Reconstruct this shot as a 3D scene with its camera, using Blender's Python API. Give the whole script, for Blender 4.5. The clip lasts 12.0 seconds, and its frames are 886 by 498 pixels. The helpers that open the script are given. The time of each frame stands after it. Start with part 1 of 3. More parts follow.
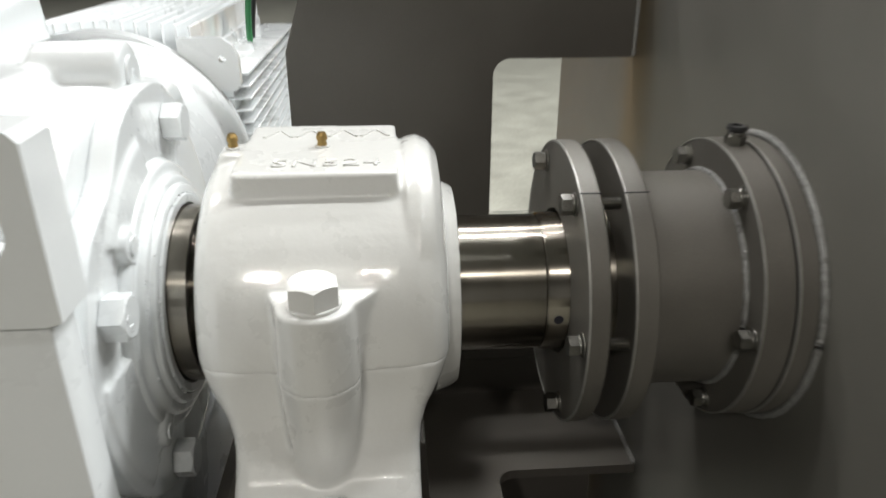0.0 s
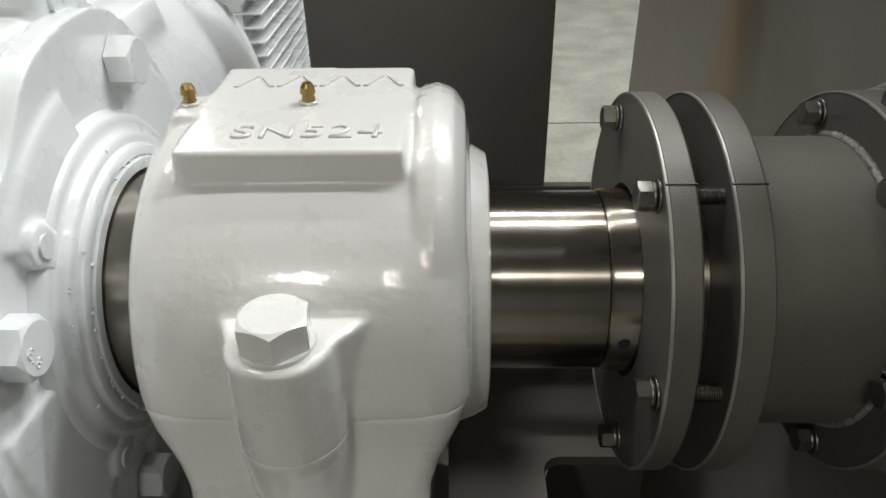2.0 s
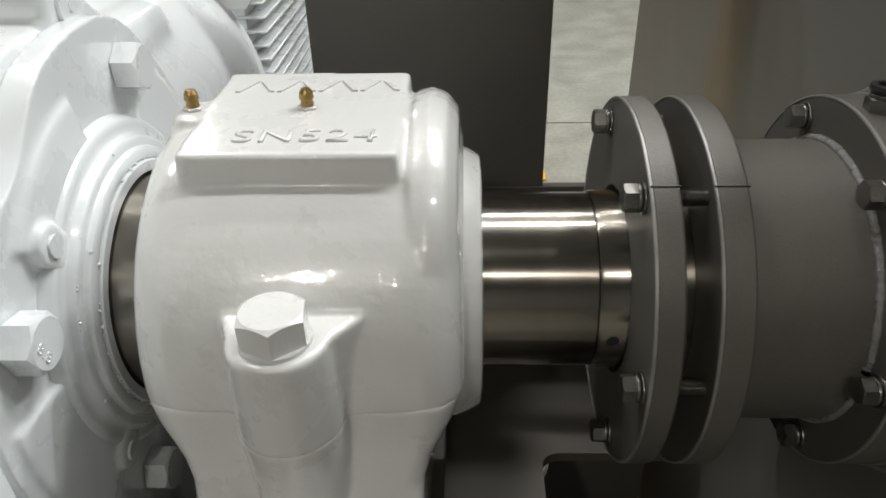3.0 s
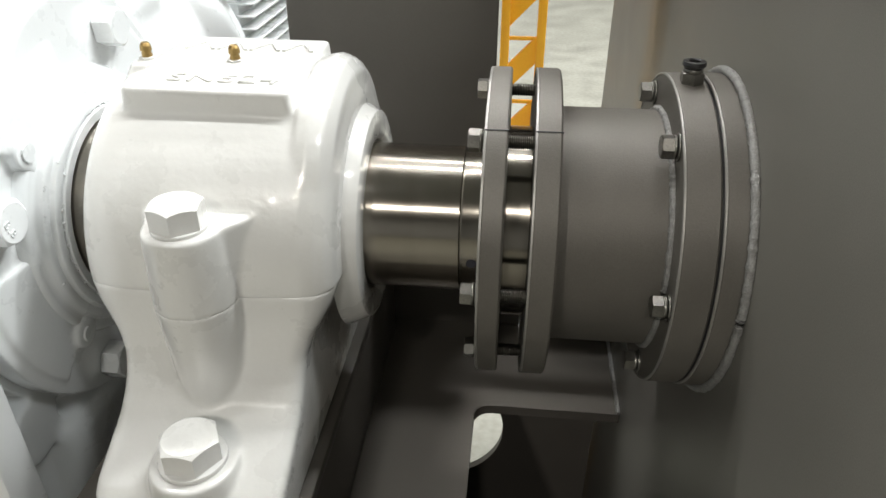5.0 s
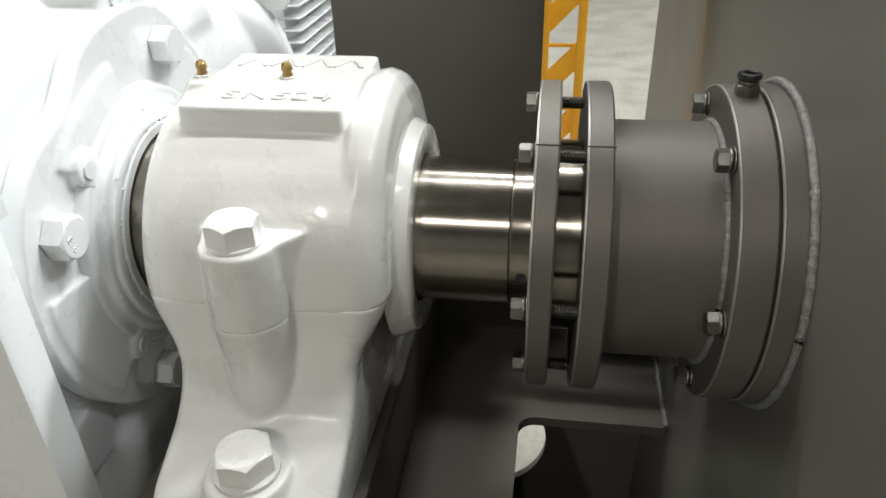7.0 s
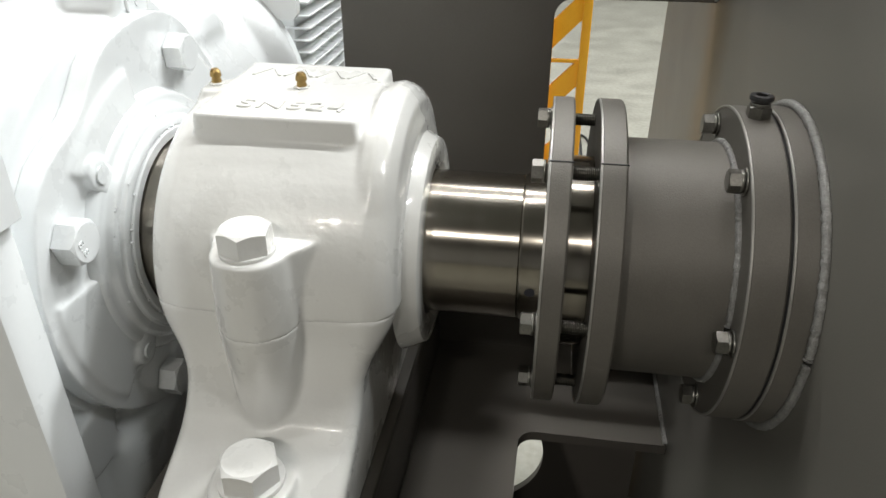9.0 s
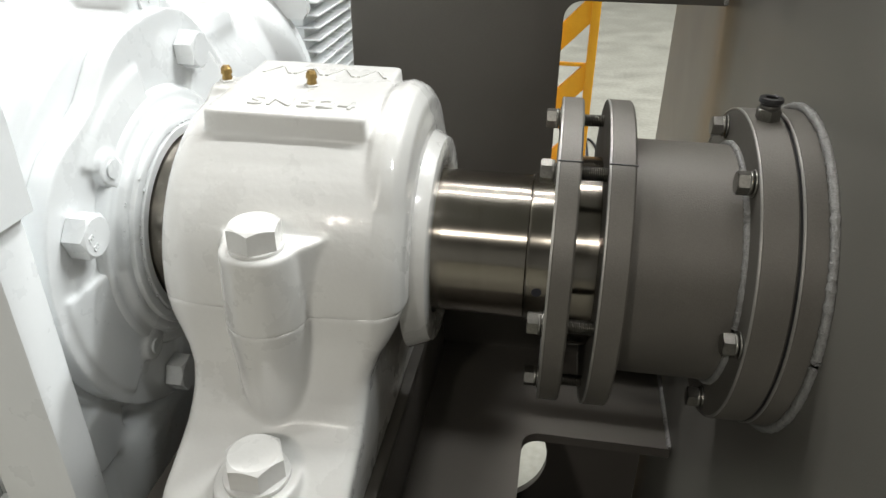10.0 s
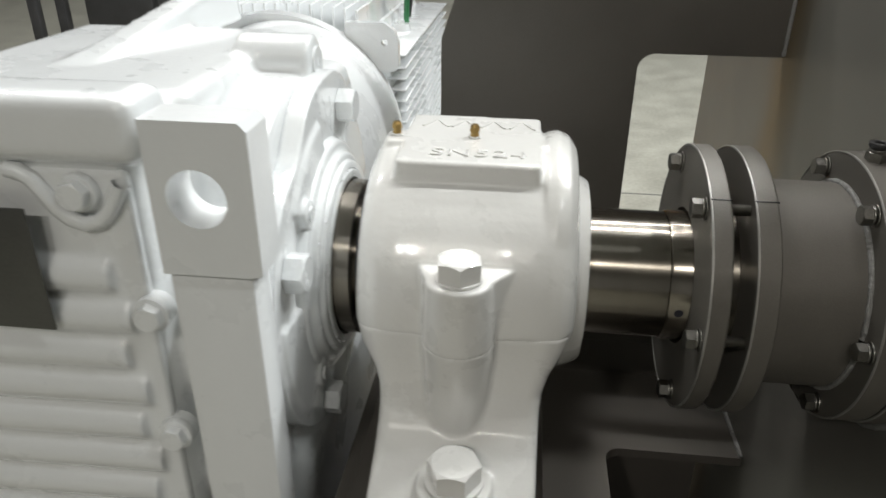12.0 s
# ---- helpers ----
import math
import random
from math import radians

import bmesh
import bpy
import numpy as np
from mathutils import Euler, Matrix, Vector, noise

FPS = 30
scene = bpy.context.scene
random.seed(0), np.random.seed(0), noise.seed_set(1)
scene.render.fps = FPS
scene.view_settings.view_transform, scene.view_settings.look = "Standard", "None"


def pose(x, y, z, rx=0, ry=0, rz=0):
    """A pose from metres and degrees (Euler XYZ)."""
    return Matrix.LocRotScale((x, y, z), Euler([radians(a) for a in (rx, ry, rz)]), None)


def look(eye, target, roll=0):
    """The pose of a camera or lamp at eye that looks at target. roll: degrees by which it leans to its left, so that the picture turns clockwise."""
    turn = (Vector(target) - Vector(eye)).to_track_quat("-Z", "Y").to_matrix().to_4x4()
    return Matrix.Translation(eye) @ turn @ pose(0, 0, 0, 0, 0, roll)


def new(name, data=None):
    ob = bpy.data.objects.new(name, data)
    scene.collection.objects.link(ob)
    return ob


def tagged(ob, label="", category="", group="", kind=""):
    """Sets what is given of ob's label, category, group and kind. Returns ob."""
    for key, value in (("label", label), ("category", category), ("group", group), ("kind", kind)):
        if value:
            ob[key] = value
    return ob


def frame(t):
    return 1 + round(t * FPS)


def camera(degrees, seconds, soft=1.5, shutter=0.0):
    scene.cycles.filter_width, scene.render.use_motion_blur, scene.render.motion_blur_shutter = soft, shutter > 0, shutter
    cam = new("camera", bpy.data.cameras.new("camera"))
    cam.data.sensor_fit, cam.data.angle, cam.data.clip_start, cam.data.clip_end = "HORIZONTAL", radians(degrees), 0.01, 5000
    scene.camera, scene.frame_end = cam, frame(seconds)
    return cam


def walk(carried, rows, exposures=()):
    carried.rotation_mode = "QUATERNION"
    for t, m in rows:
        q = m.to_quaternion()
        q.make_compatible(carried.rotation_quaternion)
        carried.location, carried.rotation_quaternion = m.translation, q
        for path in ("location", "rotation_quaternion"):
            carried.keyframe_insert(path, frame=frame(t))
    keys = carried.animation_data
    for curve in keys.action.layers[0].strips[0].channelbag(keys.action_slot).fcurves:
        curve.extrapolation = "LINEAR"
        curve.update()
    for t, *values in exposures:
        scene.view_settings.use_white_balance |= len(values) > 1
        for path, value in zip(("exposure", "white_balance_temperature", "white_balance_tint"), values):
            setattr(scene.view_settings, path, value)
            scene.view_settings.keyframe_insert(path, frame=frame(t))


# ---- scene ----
cam = camera(63.5, 12.0, shutter=0.5)
PATH = [
    (0, (-0.036, -0.57, 1.313), (0.099, 1.249, 0.491), 0.0),
    (0.5, (-0.008, -0.425, 1.299), (-0.001, 1.3, 0.286), -1.6),
    (1, (-0.004, -0.389, 1.289), (-0.076, 1.27, 0.174), -2.4),
    (1.5, (-0.005, -0.395, 1.294), (-0.066, 1.278, 0.201), -1.7),
    (2, (-0.003, -0.405, 1.302), (-0.049, 1.286, 0.236), -1.1),
    (2.5, (-0.002, -0.407, 1.304), (-0.052, 1.272, 0.22), -1.2),
    (3, (0.005, -0.417, 1.31), (-0.059, 1.273, 0.242), -1.4),
    (3.5, (0.068, -0.469, 1.31), (-0.016, 1.261, 0.311), -0.5),
    (5.5, (0.126, -0.532, 1.313), (-0.087, 1.165, 0.277), -0.8),
    (6, (0.12, -0.533, 1.316), (-0.126, 1.166, 0.29), -1.9),
    (6.5, (0.115, -0.529, 1.319), (-0.151, 1.166, 0.292), -1.9),
    (7, (0.115, -0.529, 1.317), (-0.165, 1.171, 0.301), -1.6),
    (9, (0.104, -0.531, 1.319), (-0.165, 1.186, 0.33), 0.0),
    (9.5, (0.1, -0.532, 1.318), (-0.176, 1.188, 0.335), 0.4),
    (10, (0.102, -0.534, 1.317), (-0.18, 1.185, 0.334), 0.5),
    (10.5, (0.101, -0.538, 1.317), (-0.189, 1.178, 0.332), 0.5),
    (11, (0.077, -0.54, 1.319), (-0.218, 1.172, 0.328), -0.6),
    (11.5, (0.016, -0.57, 1.337), (-0.238, 1.157, 0.362), 0.4),
    (12, (-0.05, -0.624, 1.352), (-0.249, 1.15, 0.45), 0.5),
]
walk(cam, [(t, look(eye, target, roll)) for t, eye, target, roll in PATH],
     [(0, -0.48), (0.6, -0.92), (3.2, -0.92), (3.7, -0.6), (5.3, -0.16), (6.2, -0.32), (7.2, -0.4), (9, -0.42), (11.5, -0.46), (12, -0.66)])

# ---- light ----
world = bpy.data.worlds.new("hall_air")
scene.world = world
world.use_nodes = True
world.node_tree.nodes["Background"].inputs[0].default_value = (0.62, 0.66, 0.7, 1)
world.node_tree.nodes["Background"].inputs[1].default_value = 0.045

# Rows at y -6.2, 1.6, 3.3 follow reflections; the other lamps are added fill.
LAMP_Z = 6.0
# Lamps at x 2.7 and 5.1 are placed and boosted to brighten the flange.
LAMPS = [(-1.85, -6.2, 235), (-0.05, -6.2, 150), (0.3, 1.6, 95), (0.3, 3.3, 95), (2.7, 1.6, 220), (2.7, 3.3, 220), (3.4, -1.8, 80), (5.1, 1.6, 290), (5.1, 3.3, 290), (-2.4, 1.6, 105), (-2.4, 3.3, 105), (-4.8, 2.4, 120), (0.4, 9.5, 110), (-4.5, 9.5, 160)]


def hall_lamp(x, y, watts):
    data = bpy.data.lights.new("hall_fill_light", "AREA")
    data.shape, data.size, data.size_y, data.energy = "RECTANGLE", 0.3 if y < -5 else 0.95, 0.16 if y < -5 else 0.22, watts
    # The front lamps' warm tint stands in for light bounced off the floor.
    data.color = (1.0, 0.955, 0.88) if y < -5 else (0.97, 1.0, 1.0) if x > 2 else (1.0, 0.99, 0.97)
    ob = new("hall_fill_light", data)
    ob.location = (x, y, LAMP_Z - 0.012)


for lamp in LAMPS:
    hall_lamp(*lamp)


# ---- materials ----
def node(nt, kind, **values):
    n = nt.nodes.new(kind)
    for key, value in values.items():
        n.inputs[key.replace("_", " ")].default_value = value
    return n


def surface(name, low, high, rough=(0.3, 0.4), metal=0.0, scale=40.0, fine=600.0, bump=0.1, bump_size=0.001, coat=0.0, stretch=(1, 1, 1), peel=0.0):
    """Two-scale mottled surface: broad stains and fine grain in colour, gloss and relief."""
    m = bpy.data.materials.new(name)
    m.use_nodes = True
    nt = m.node_tree
    b = nt.nodes["Principled BSDF"]
    co = nt.nodes.new("ShaderNodeTexCoord")
    mp = node(nt, "ShaderNodeMapping")
    mp.inputs["Scale"].default_value = stretch
    nt.links.new(co.outputs["Object"], mp.inputs["Vector"])
    broad = node(nt, "ShaderNodeTexNoise", Scale=scale, Detail=5.0, Roughness=0.6)
    grain = node(nt, "ShaderNodeTexNoise", Scale=fine, Detail=3.0)
    for n in (broad, grain):
        nt.links.new(mp.outputs[0], n.inputs["Vector"])
    mix = nt.nodes.new("ShaderNodeMath")
    mix.operation = "MULTIPLY_ADD"
    mix.inputs[1].default_value = 0.35
    nt.links.new(grain.outputs["Fac"], mix.inputs[0])
    scaled = nt.nodes.new("ShaderNodeMath")
    scaled.operation = "MULTIPLY"
    scaled.inputs[1].default_value = 0.65
    nt.links.new(broad.outputs["Fac"], scaled.inputs[0])
    nt.links.new(scaled.outputs[0], mix.inputs[2])
    ramp = nt.nodes.new("ShaderNodeValToRGB")
    ramp.color_ramp.elements[0].position, ramp.color_ramp.elements[1].position = 0.3, 0.7
    ramp.color_ramp.elements[0].color, ramp.color_ramp.elements[1].color = (*low, 1), (*high, 1)
    nt.links.new(mix.outputs[0], ramp.inputs[0])
    nt.links.new(ramp.outputs[0], b.inputs["Base Color"])
    rg = node(nt, "ShaderNodeMapRange")
    rg.inputs["From Min"].default_value, rg.inputs["From Max"].default_value = 0.3, 0.7
    rg.inputs["To Min"].default_value, rg.inputs["To Max"].default_value = rough
    nt.links.new(broad.outputs["Fac"], rg.inputs["Value"])
    nt.links.new(rg.outputs[0], b.inputs["Roughness"])
    b.inputs["Metallic"].default_value = metal
    b.inputs["Coat Weight"].default_value = coat
    b.inputs["Coat Roughness"].default_value = 0.03
    bp = node(nt, "ShaderNodeBump", Strength=bump, Distance=bump_size)
    nt.links.new(grain.outputs["Fac"], bp.inputs["Height"])
    if peel:
        lumps = node(nt, "ShaderNodeTexNoise", Scale=130.0, Detail=1.5)
        nt.links.new(co.outputs["Object"], lumps.inputs["Vector"])
        bq = node(nt, "ShaderNodeBump", Strength=peel, Distance=0.002)
        nt.links.new(lumps.outputs["Fac"], bq.inputs["Height"])
        nt.links.new(bq.outputs[0], bp.inputs["Normal"])
        nt.links.new(bp.outputs[0], b.inputs["Coat Normal"])
    nt.links.new(bp.outputs[0], b.inputs["Normal"])
    return m


WHITE = surface("white_gloss_paint", (0.69, 0.685, 0.66), (0.72, 0.716, 0.694), (0.24, 0.34), 0, 14, 420, 0.07, 0.001, 1.0, peel=0.12)
WHITE_COOL = surface("white_enamel", (0.795, 0.815, 0.82), (0.825, 0.845, 0.85), (0.24, 0.34), 0, 14, 420, 0.05, 0.001, 0.9, peel=0.08)
GREY = surface("blasted_steel", (0.122, 0.114, 0.1), (0.172, 0.161, 0.143), (0.42, 0.58), 0.3, 14, 900, 0.35, 0.0006)
GREY_DARK = surface("blasted_steel_plate", (0.09, 0.082, 0.072), (0.122, 0.112, 0.099), (0.42, 0.55), 0.35, 5, 1100, 0.2, 0.0004)
WALL_STEEL = surface("stained_steel_wall", (0.165, 0.158, 0.14), (0.235, 0.225, 0.2), (0.38, 0.52), 0.4, 5, 1000, 0.2, 0.0004)
SHAFT = surface("turned_steel", (0.265, 0.242, 0.206), (0.325, 0.30, 0.26), (0.225, 0.245), 1.0, 22, 420, 0.012, 0.0002, stretch=(3, 0.5, 0.5))
BOLT_STEEL = surface("stainless_bolt", (0.17, 0.165, 0.152), (0.28, 0.272, 0.25), (0.3, 0.45), 1.0, 90, 700, 0.15, 0.0004)
WELD = surface("weld_bead_steel", (0.2, 0.198, 0.19), (0.42, 0.42, 0.41), (0.4, 0.6), 0.5, 220, 900, 0.8, 0.0015)
# Lighter steel for the highlight drawn along the worn rim edges.
EDGE_BRIGHT = surface("bright_edge_steel", (0.36, 0.35, 0.33), (0.5, 0.49, 0.465), (0.4, 0.55), 0.8, 60, 700, 0.2, 0.0003)
BRASS = surface("brass", (0.30, 0.20, 0.075), (0.48, 0.33, 0.13), (0.3, 0.45), 1.0, 200, 700, 0.2, 0.0004)
BLACK = surface("black_plastic", (0.012, 0.012, 0.013), (0.025, 0.025, 0.026), (0.3, 0.45), 0, 60, 500, 0.1, 0.0003)
RUBBER = surface("dark_seal_rubber", (0.015, 0.016, 0.025), (0.03, 0.03, 0.04), (0.4, 0.55), 0, 60, 500, 0.1, 0.0003)
CONCRETE = surface("polished_concrete", (0.19, 0.185, 0.155), (0.35, 0.345, 0.295), (0.4, 0.65), 0, 5.0, 45, 0.15, 0.002)
YELLOW = surface("yellow_paint", (0.78, 0.35, 0.008), (0.9, 0.46, 0.02), (0.3, 0.45), 0, 9, 200, 0.2, 0.001)
PLATE_DARK = surface("dark_name_plate", (0.10, 0.10, 0.095), (0.14, 0.14, 0.13), (0.3, 0.4), 0.8, 20, 400, 0.1, 0.0003)
HALL_WALL = surface("hall_wall_panel", (0.44, 0.45, 0.46), (0.52, 0.53, 0.54), (0.5, 0.6), 0, 0.6, 30, 0.1, 0.002)
HALL_ROOF = surface("hall_roof_sheet", (0.4, 0.41, 0.42), (0.48, 0.49, 0.5), (0.5, 0.6), 0, 0.6, 30, 0.1, 0.002)
CABLE_GREEN = surface("green_cable", (0.02, 0.14, 0.05), (0.04, 0.22, 0.08), (0.4, 0.5), 0, 60, 300, 0.1, 0.0005)
MACHINE = surface("dark_machine_paint", (0.03, 0.03, 0.032), (0.07, 0.07, 0.075), (0.4, 0.6), 0, 8, 200, 0.1, 0.0005)



def turned(m):
    """Lathe marks: gloss drawn out along the axis, tight round it."""
    nt = m.node_tree
    b = nt.nodes["Principled BSDF"]
    tangent = nt.nodes.new("ShaderNodeTangent")
    tangent.direction_type, tangent.axis = "RADIAL", "X"
    nt.links.new(tangent.outputs[0], b.inputs["Tangent"])
    b.inputs["Anisotropic"].default_value = 0.85
    b.inputs["Anisotropic Rotation"].default_value = 0.25


turned(SHAFT)


def heat_tint(m, y, half, colour):
    """A brown weld-heat band that runs up the plate at y."""
    nt = m.node_tree
    b = nt.nodes["Principled BSDF"]
    old = b.inputs["Base Color"].links[0].from_socket
    co = nt.nodes.new("ShaderNodeTexCoord")
    sep = nt.nodes.new("ShaderNodeSeparateXYZ")
    nt.links.new(co.outputs["Object"], sep.inputs[0])
    wob = node(nt, "ShaderNodeTexNoise", Scale=6.0, Detail=4.0)
    nt.links.new(co.outputs["Object"], wob.inputs["Vector"])
    off = nt.nodes.new("ShaderNodeMath")
    off.operation = "MULTIPLY_ADD"
    off.inputs[1].default_value, off.inputs[2].default_value = 0.06, -0.03 - y
    nt.links.new(wob.outputs["Fac"], off.inputs[0])
    add = nt.nodes.new("ShaderNodeMath")
    add.operation = "ADD"
    nt.links.new(sep.outputs["Y"], add.inputs[0])
    nt.links.new(off.outputs[0], add.inputs[1])
    ab = nt.nodes.new("ShaderNodeMath")
    ab.operation = "ABSOLUTE"
    nt.links.new(add.outputs[0], ab.inputs[0])
    rg = node(nt, "ShaderNodeMapRange")
    rg.interpolation_type = "SMOOTHSTEP"
    rg.inputs["From Min"].default_value, rg.inputs["From Max"].default_value = 0.0, half
    rg.inputs["To Min"].default_value, rg.inputs["To Max"].default_value = 0.75, 0.0
    nt.links.new(ab.outputs[0], rg.inputs["Value"])
    mix = nt.nodes.new("ShaderNodeMix")
    mix.data_type = "RGBA"
    mix.inputs["B"].default_value = (*colour, 1)
    for sock in mix.inputs:
        if sock.type == "RGBA" and sock.name == "B":
            sock.default_value = (*colour, 1)
        if sock.type == "RGBA" and sock.name == "A":
            nt.links.new(old, sock)
    nt.links.new(rg.outputs[0], mix.inputs[0])
    nt.links.new(next(o for o in mix.outputs if o.type == "RGBA"), b.inputs["Base Color"])


heat_tint(WALL_STEEL, 0.36, 0.085, (0.20, 0.135, 0.06))

# ---- mesh helpers ----
A = 1.022  # height of the shaft's axis


def finish(bm, smooth=40.0):
    bmesh.ops.recalc_face_normals(bm, faces=bm.faces)
    for f in bm.faces:
        f.smooth = smooth > 0
    for e in bm.edges:
        if len(e.link_faces) == 2 and e.calc_face_angle(0) > radians(smooth):
            e.smooth = False
    return bm


def mesh_of(name, bm, material, smooth=40.0):
    finish(bm, smooth)
    me = bpy.data.meshes.new(name)
    bm.to_mesh(me)
    bm.free()
    me.materials.append(material)
    return me


def thing(name, at, label, category, group="", kind=""):
    ob = new(name)
    ob.location = at
    ob.empty_display_size = 0.05
    return tagged(ob, label, category, group, kind)


def hang(ob, parent):
    ob.parent = parent
    if parent.type == "EMPTY":
        ob.matrix_parent_inverse = Matrix.Translation(-Vector(parent.location))
    else:
        ob.matrix_parent_inverse = parent.matrix_basis.inverted()
    return ob


def part(name, bm, material, parent, label="", smooth=40.0):
    ob = new(name, mesh_of(name, bm, material, smooth))
    hang(ob, parent)
    return tagged(ob, label) if label else ob


def part_at(name, me, parent, m, label=""):
    ob = new(name, me)
    ob.matrix_basis = m
    hang(ob, parent)
    return tagged(ob, label) if label else ob


def merge(*bms):
    out = bms[0]
    for b in bms[1:]:
        me = bpy.data.meshes.new("tmp")
        b.to_mesh(me)
        b.free()
        out.from_mesh(me)
        bpy.data.meshes.remove(me)
    return out


def box(x0, x1, y0, y1, z0, z1, bevel=0.0, segs=2):
    bm = bmesh.new()
    bmesh.ops.create_cube(bm, size=1)
    for v in bm.verts:
        v.co = (x0 + (v.co.x + 0.5) * (x1 - x0), y0 + (v.co.y + 0.5) * (y1 - y0), z0 + (v.co.z + 0.5) * (z1 - z0))
    if bevel:
        bmesh.ops.bevel(bm, geom=bm.edges[:] + bm.verts[:], offset=bevel, segments=segs, affect="EDGES", profile=0.5)
    return bm


def lathe(profile, segs=96, centre=(0.0, A), closed=True):
    """Closed profile of (x, radius) turned round the axis along x."""
    bm = bmesh.new()
    rings = []
    for k in range(segs):
        a = 2 * math.pi * k / segs
        rings.append([bm.verts.new((x, centre[0] + r * math.cos(a), centre[1] + r * math.sin(a))) for x, r in profile])
    n = len(profile)
    for k in range(segs):
        p, q = rings[k], rings[(k + 1) % segs]
        for j in range(n if closed else n - 1):
            bm.faces.new((p[j], p[(j + 1) % n], q[(j + 1) % n], q[j]))
    return bm


def rim(x0, x1, r0, r1, c=0.0014):
    """A flat ring with small edge bevels, as a lathe profile."""
    return [(x0, r0), (x0, r1 - c), (x0 + c, r1), (x1 - c, r1), (x1, r1 - c), (x1, r0)]


def rod(r, p, q, segs=24, r2=None):
    p, q = Vector(p), Vector(q)
    bm = bmesh.new()
    m = Matrix.Translation((p + q) / 2) @ (q - p).to_track_quat("Z", "Y").to_matrix().to_4x4()
    bmesh.ops.create_cone(bm, cap_ends=True, segments=segs, radius1=r, radius2=r if r2 is None else r2, depth=(q - p).length, matrix=m)
    return bm


def extrude(points, way, depth):
    """A flat outline (list of 3D points) drawn out along way."""
    bm = bmesh.new()
    f = bm.faces.new([bm.verts.new(p) for p in points])
    g = bmesh.ops.extrude_face_region(bm, geom=[f])
    for v in g["geom"]:
        if isinstance(v, bmesh.types.BMVert):
            v.co += Vector(way) * depth
    return bm


def arc(cx, cy, r, a0, a1, n=8):
    return [(cx + r * math.cos(radians(a0 + (a1 - a0) * k / n)), cy + r * math.sin(radians(a0 + (a1 - a0) * k / n))) for k in range(n + 1)]


def hex_head(af, h, z0=0.0, segs=72):
    """A hexagon head along +z, with the turned chamfer that gives its faces their arcs."""
    bm = bmesh.new()
    low, top, cap = [], [], []
    rc = af * 0.475
    for k in range(segs):
        a = 2 * math.pi * k / segs
        b = (a + math.pi / 6) % (math.pi / 3) - math.pi / 6
        r = af / 2 / math.cos(b)
        for ring, rr, z in ((low, r, z0), (top, r, z0 + h - max(0, r - rc) * 0.62), (cap, rc, z0 + h)):
            ring.append(bm.verts.new((rr * math.cos(a), rr * math.sin(a), z)))
    for k in range(segs):
        j = (k + 1) % segs
        bm.faces.new((low[k], low[j], top[j], top[k]))
        bm.faces.new((top[k], top[j], cap[j], cap[k]))
    bm.faces.new(cap)
    bm.faces.new(low[::-1])
    return bm


def disc(r, z0, z1, segs=48, bevel=0.0008):
    bm = bmesh.new()
    bmesh.ops.create_cone(bm, cap_ends=True, segments=segs, radius1=r, radius2=r, depth=z1 - z0, matrix=Matrix.Translation((0, 0, (z0 + z1) / 2)))
    if bevel:
        bmesh.ops.bevel(bm, geom=[e for e in bm.edges if e.calc_face_angle(0) > 1], offset=bevel, segments=2, affect="EDGES", profile=0.5)
    return bm


def cast(ob, voxel, rounds=6, factor=0.5):
    """Melts the joined solids of a casting into one skin with filleted inner corners."""
    r = ob.modifiers.new("skin", "REMESH")
    r.mode, r.voxel_size, r.use_smooth_shade = "VOXEL", voxel, True
    s = ob.modifiers.new("fillet", "SMOOTH")
    s.factor, s.iterations = factor, rounds
    return ob


def towards(p, d):
    """Pose that turns +z to the direction d and moves to p."""
    return Matrix.Translation(p) @ Vector(d).to_track_quat("Z", "Y").to_matrix().to_4x4()


def ring_at(angle, r, x):
    """A place on the circle of radius r round the axis; 0 degrees is the front, 90 is the top."""
    return (x, -r * math.cos(radians(angle)), A + r * math.sin(radians(angle)))


def loft(levels, n=64):
    """Rounded-rectangle sections (z, x0, x1, y0, y1, corner) skinned into one solid."""
    bm = bmesh.new()
    rings = []
    for z, x0, x1, y0, y1, c in levels:
        pts = arc(x1 - c, y1 - c, c, 0, 90, n // 4 - 1) + arc(x0 + c, y1 - c, c, 90, 180, n // 4 - 1) + arc(x0 + c, y0 + c, c, 180, 270, n // 4 - 1) + arc(x1 - c, y0 + c, c, 270, 360, n // 4 - 1)
        rings.append([bm.verts.new((x, y, z)) for x, y in pts])
    for p, q in zip(rings, rings[1:]):
        for k in range(len(p)):
            j = (k + 1) % len(p)
            bm.faces.new((p[k], p[j], q[j], q[k]))
    bm.faces.new(rings[0])
    bm.faces.new(rings[-1])
    return bm


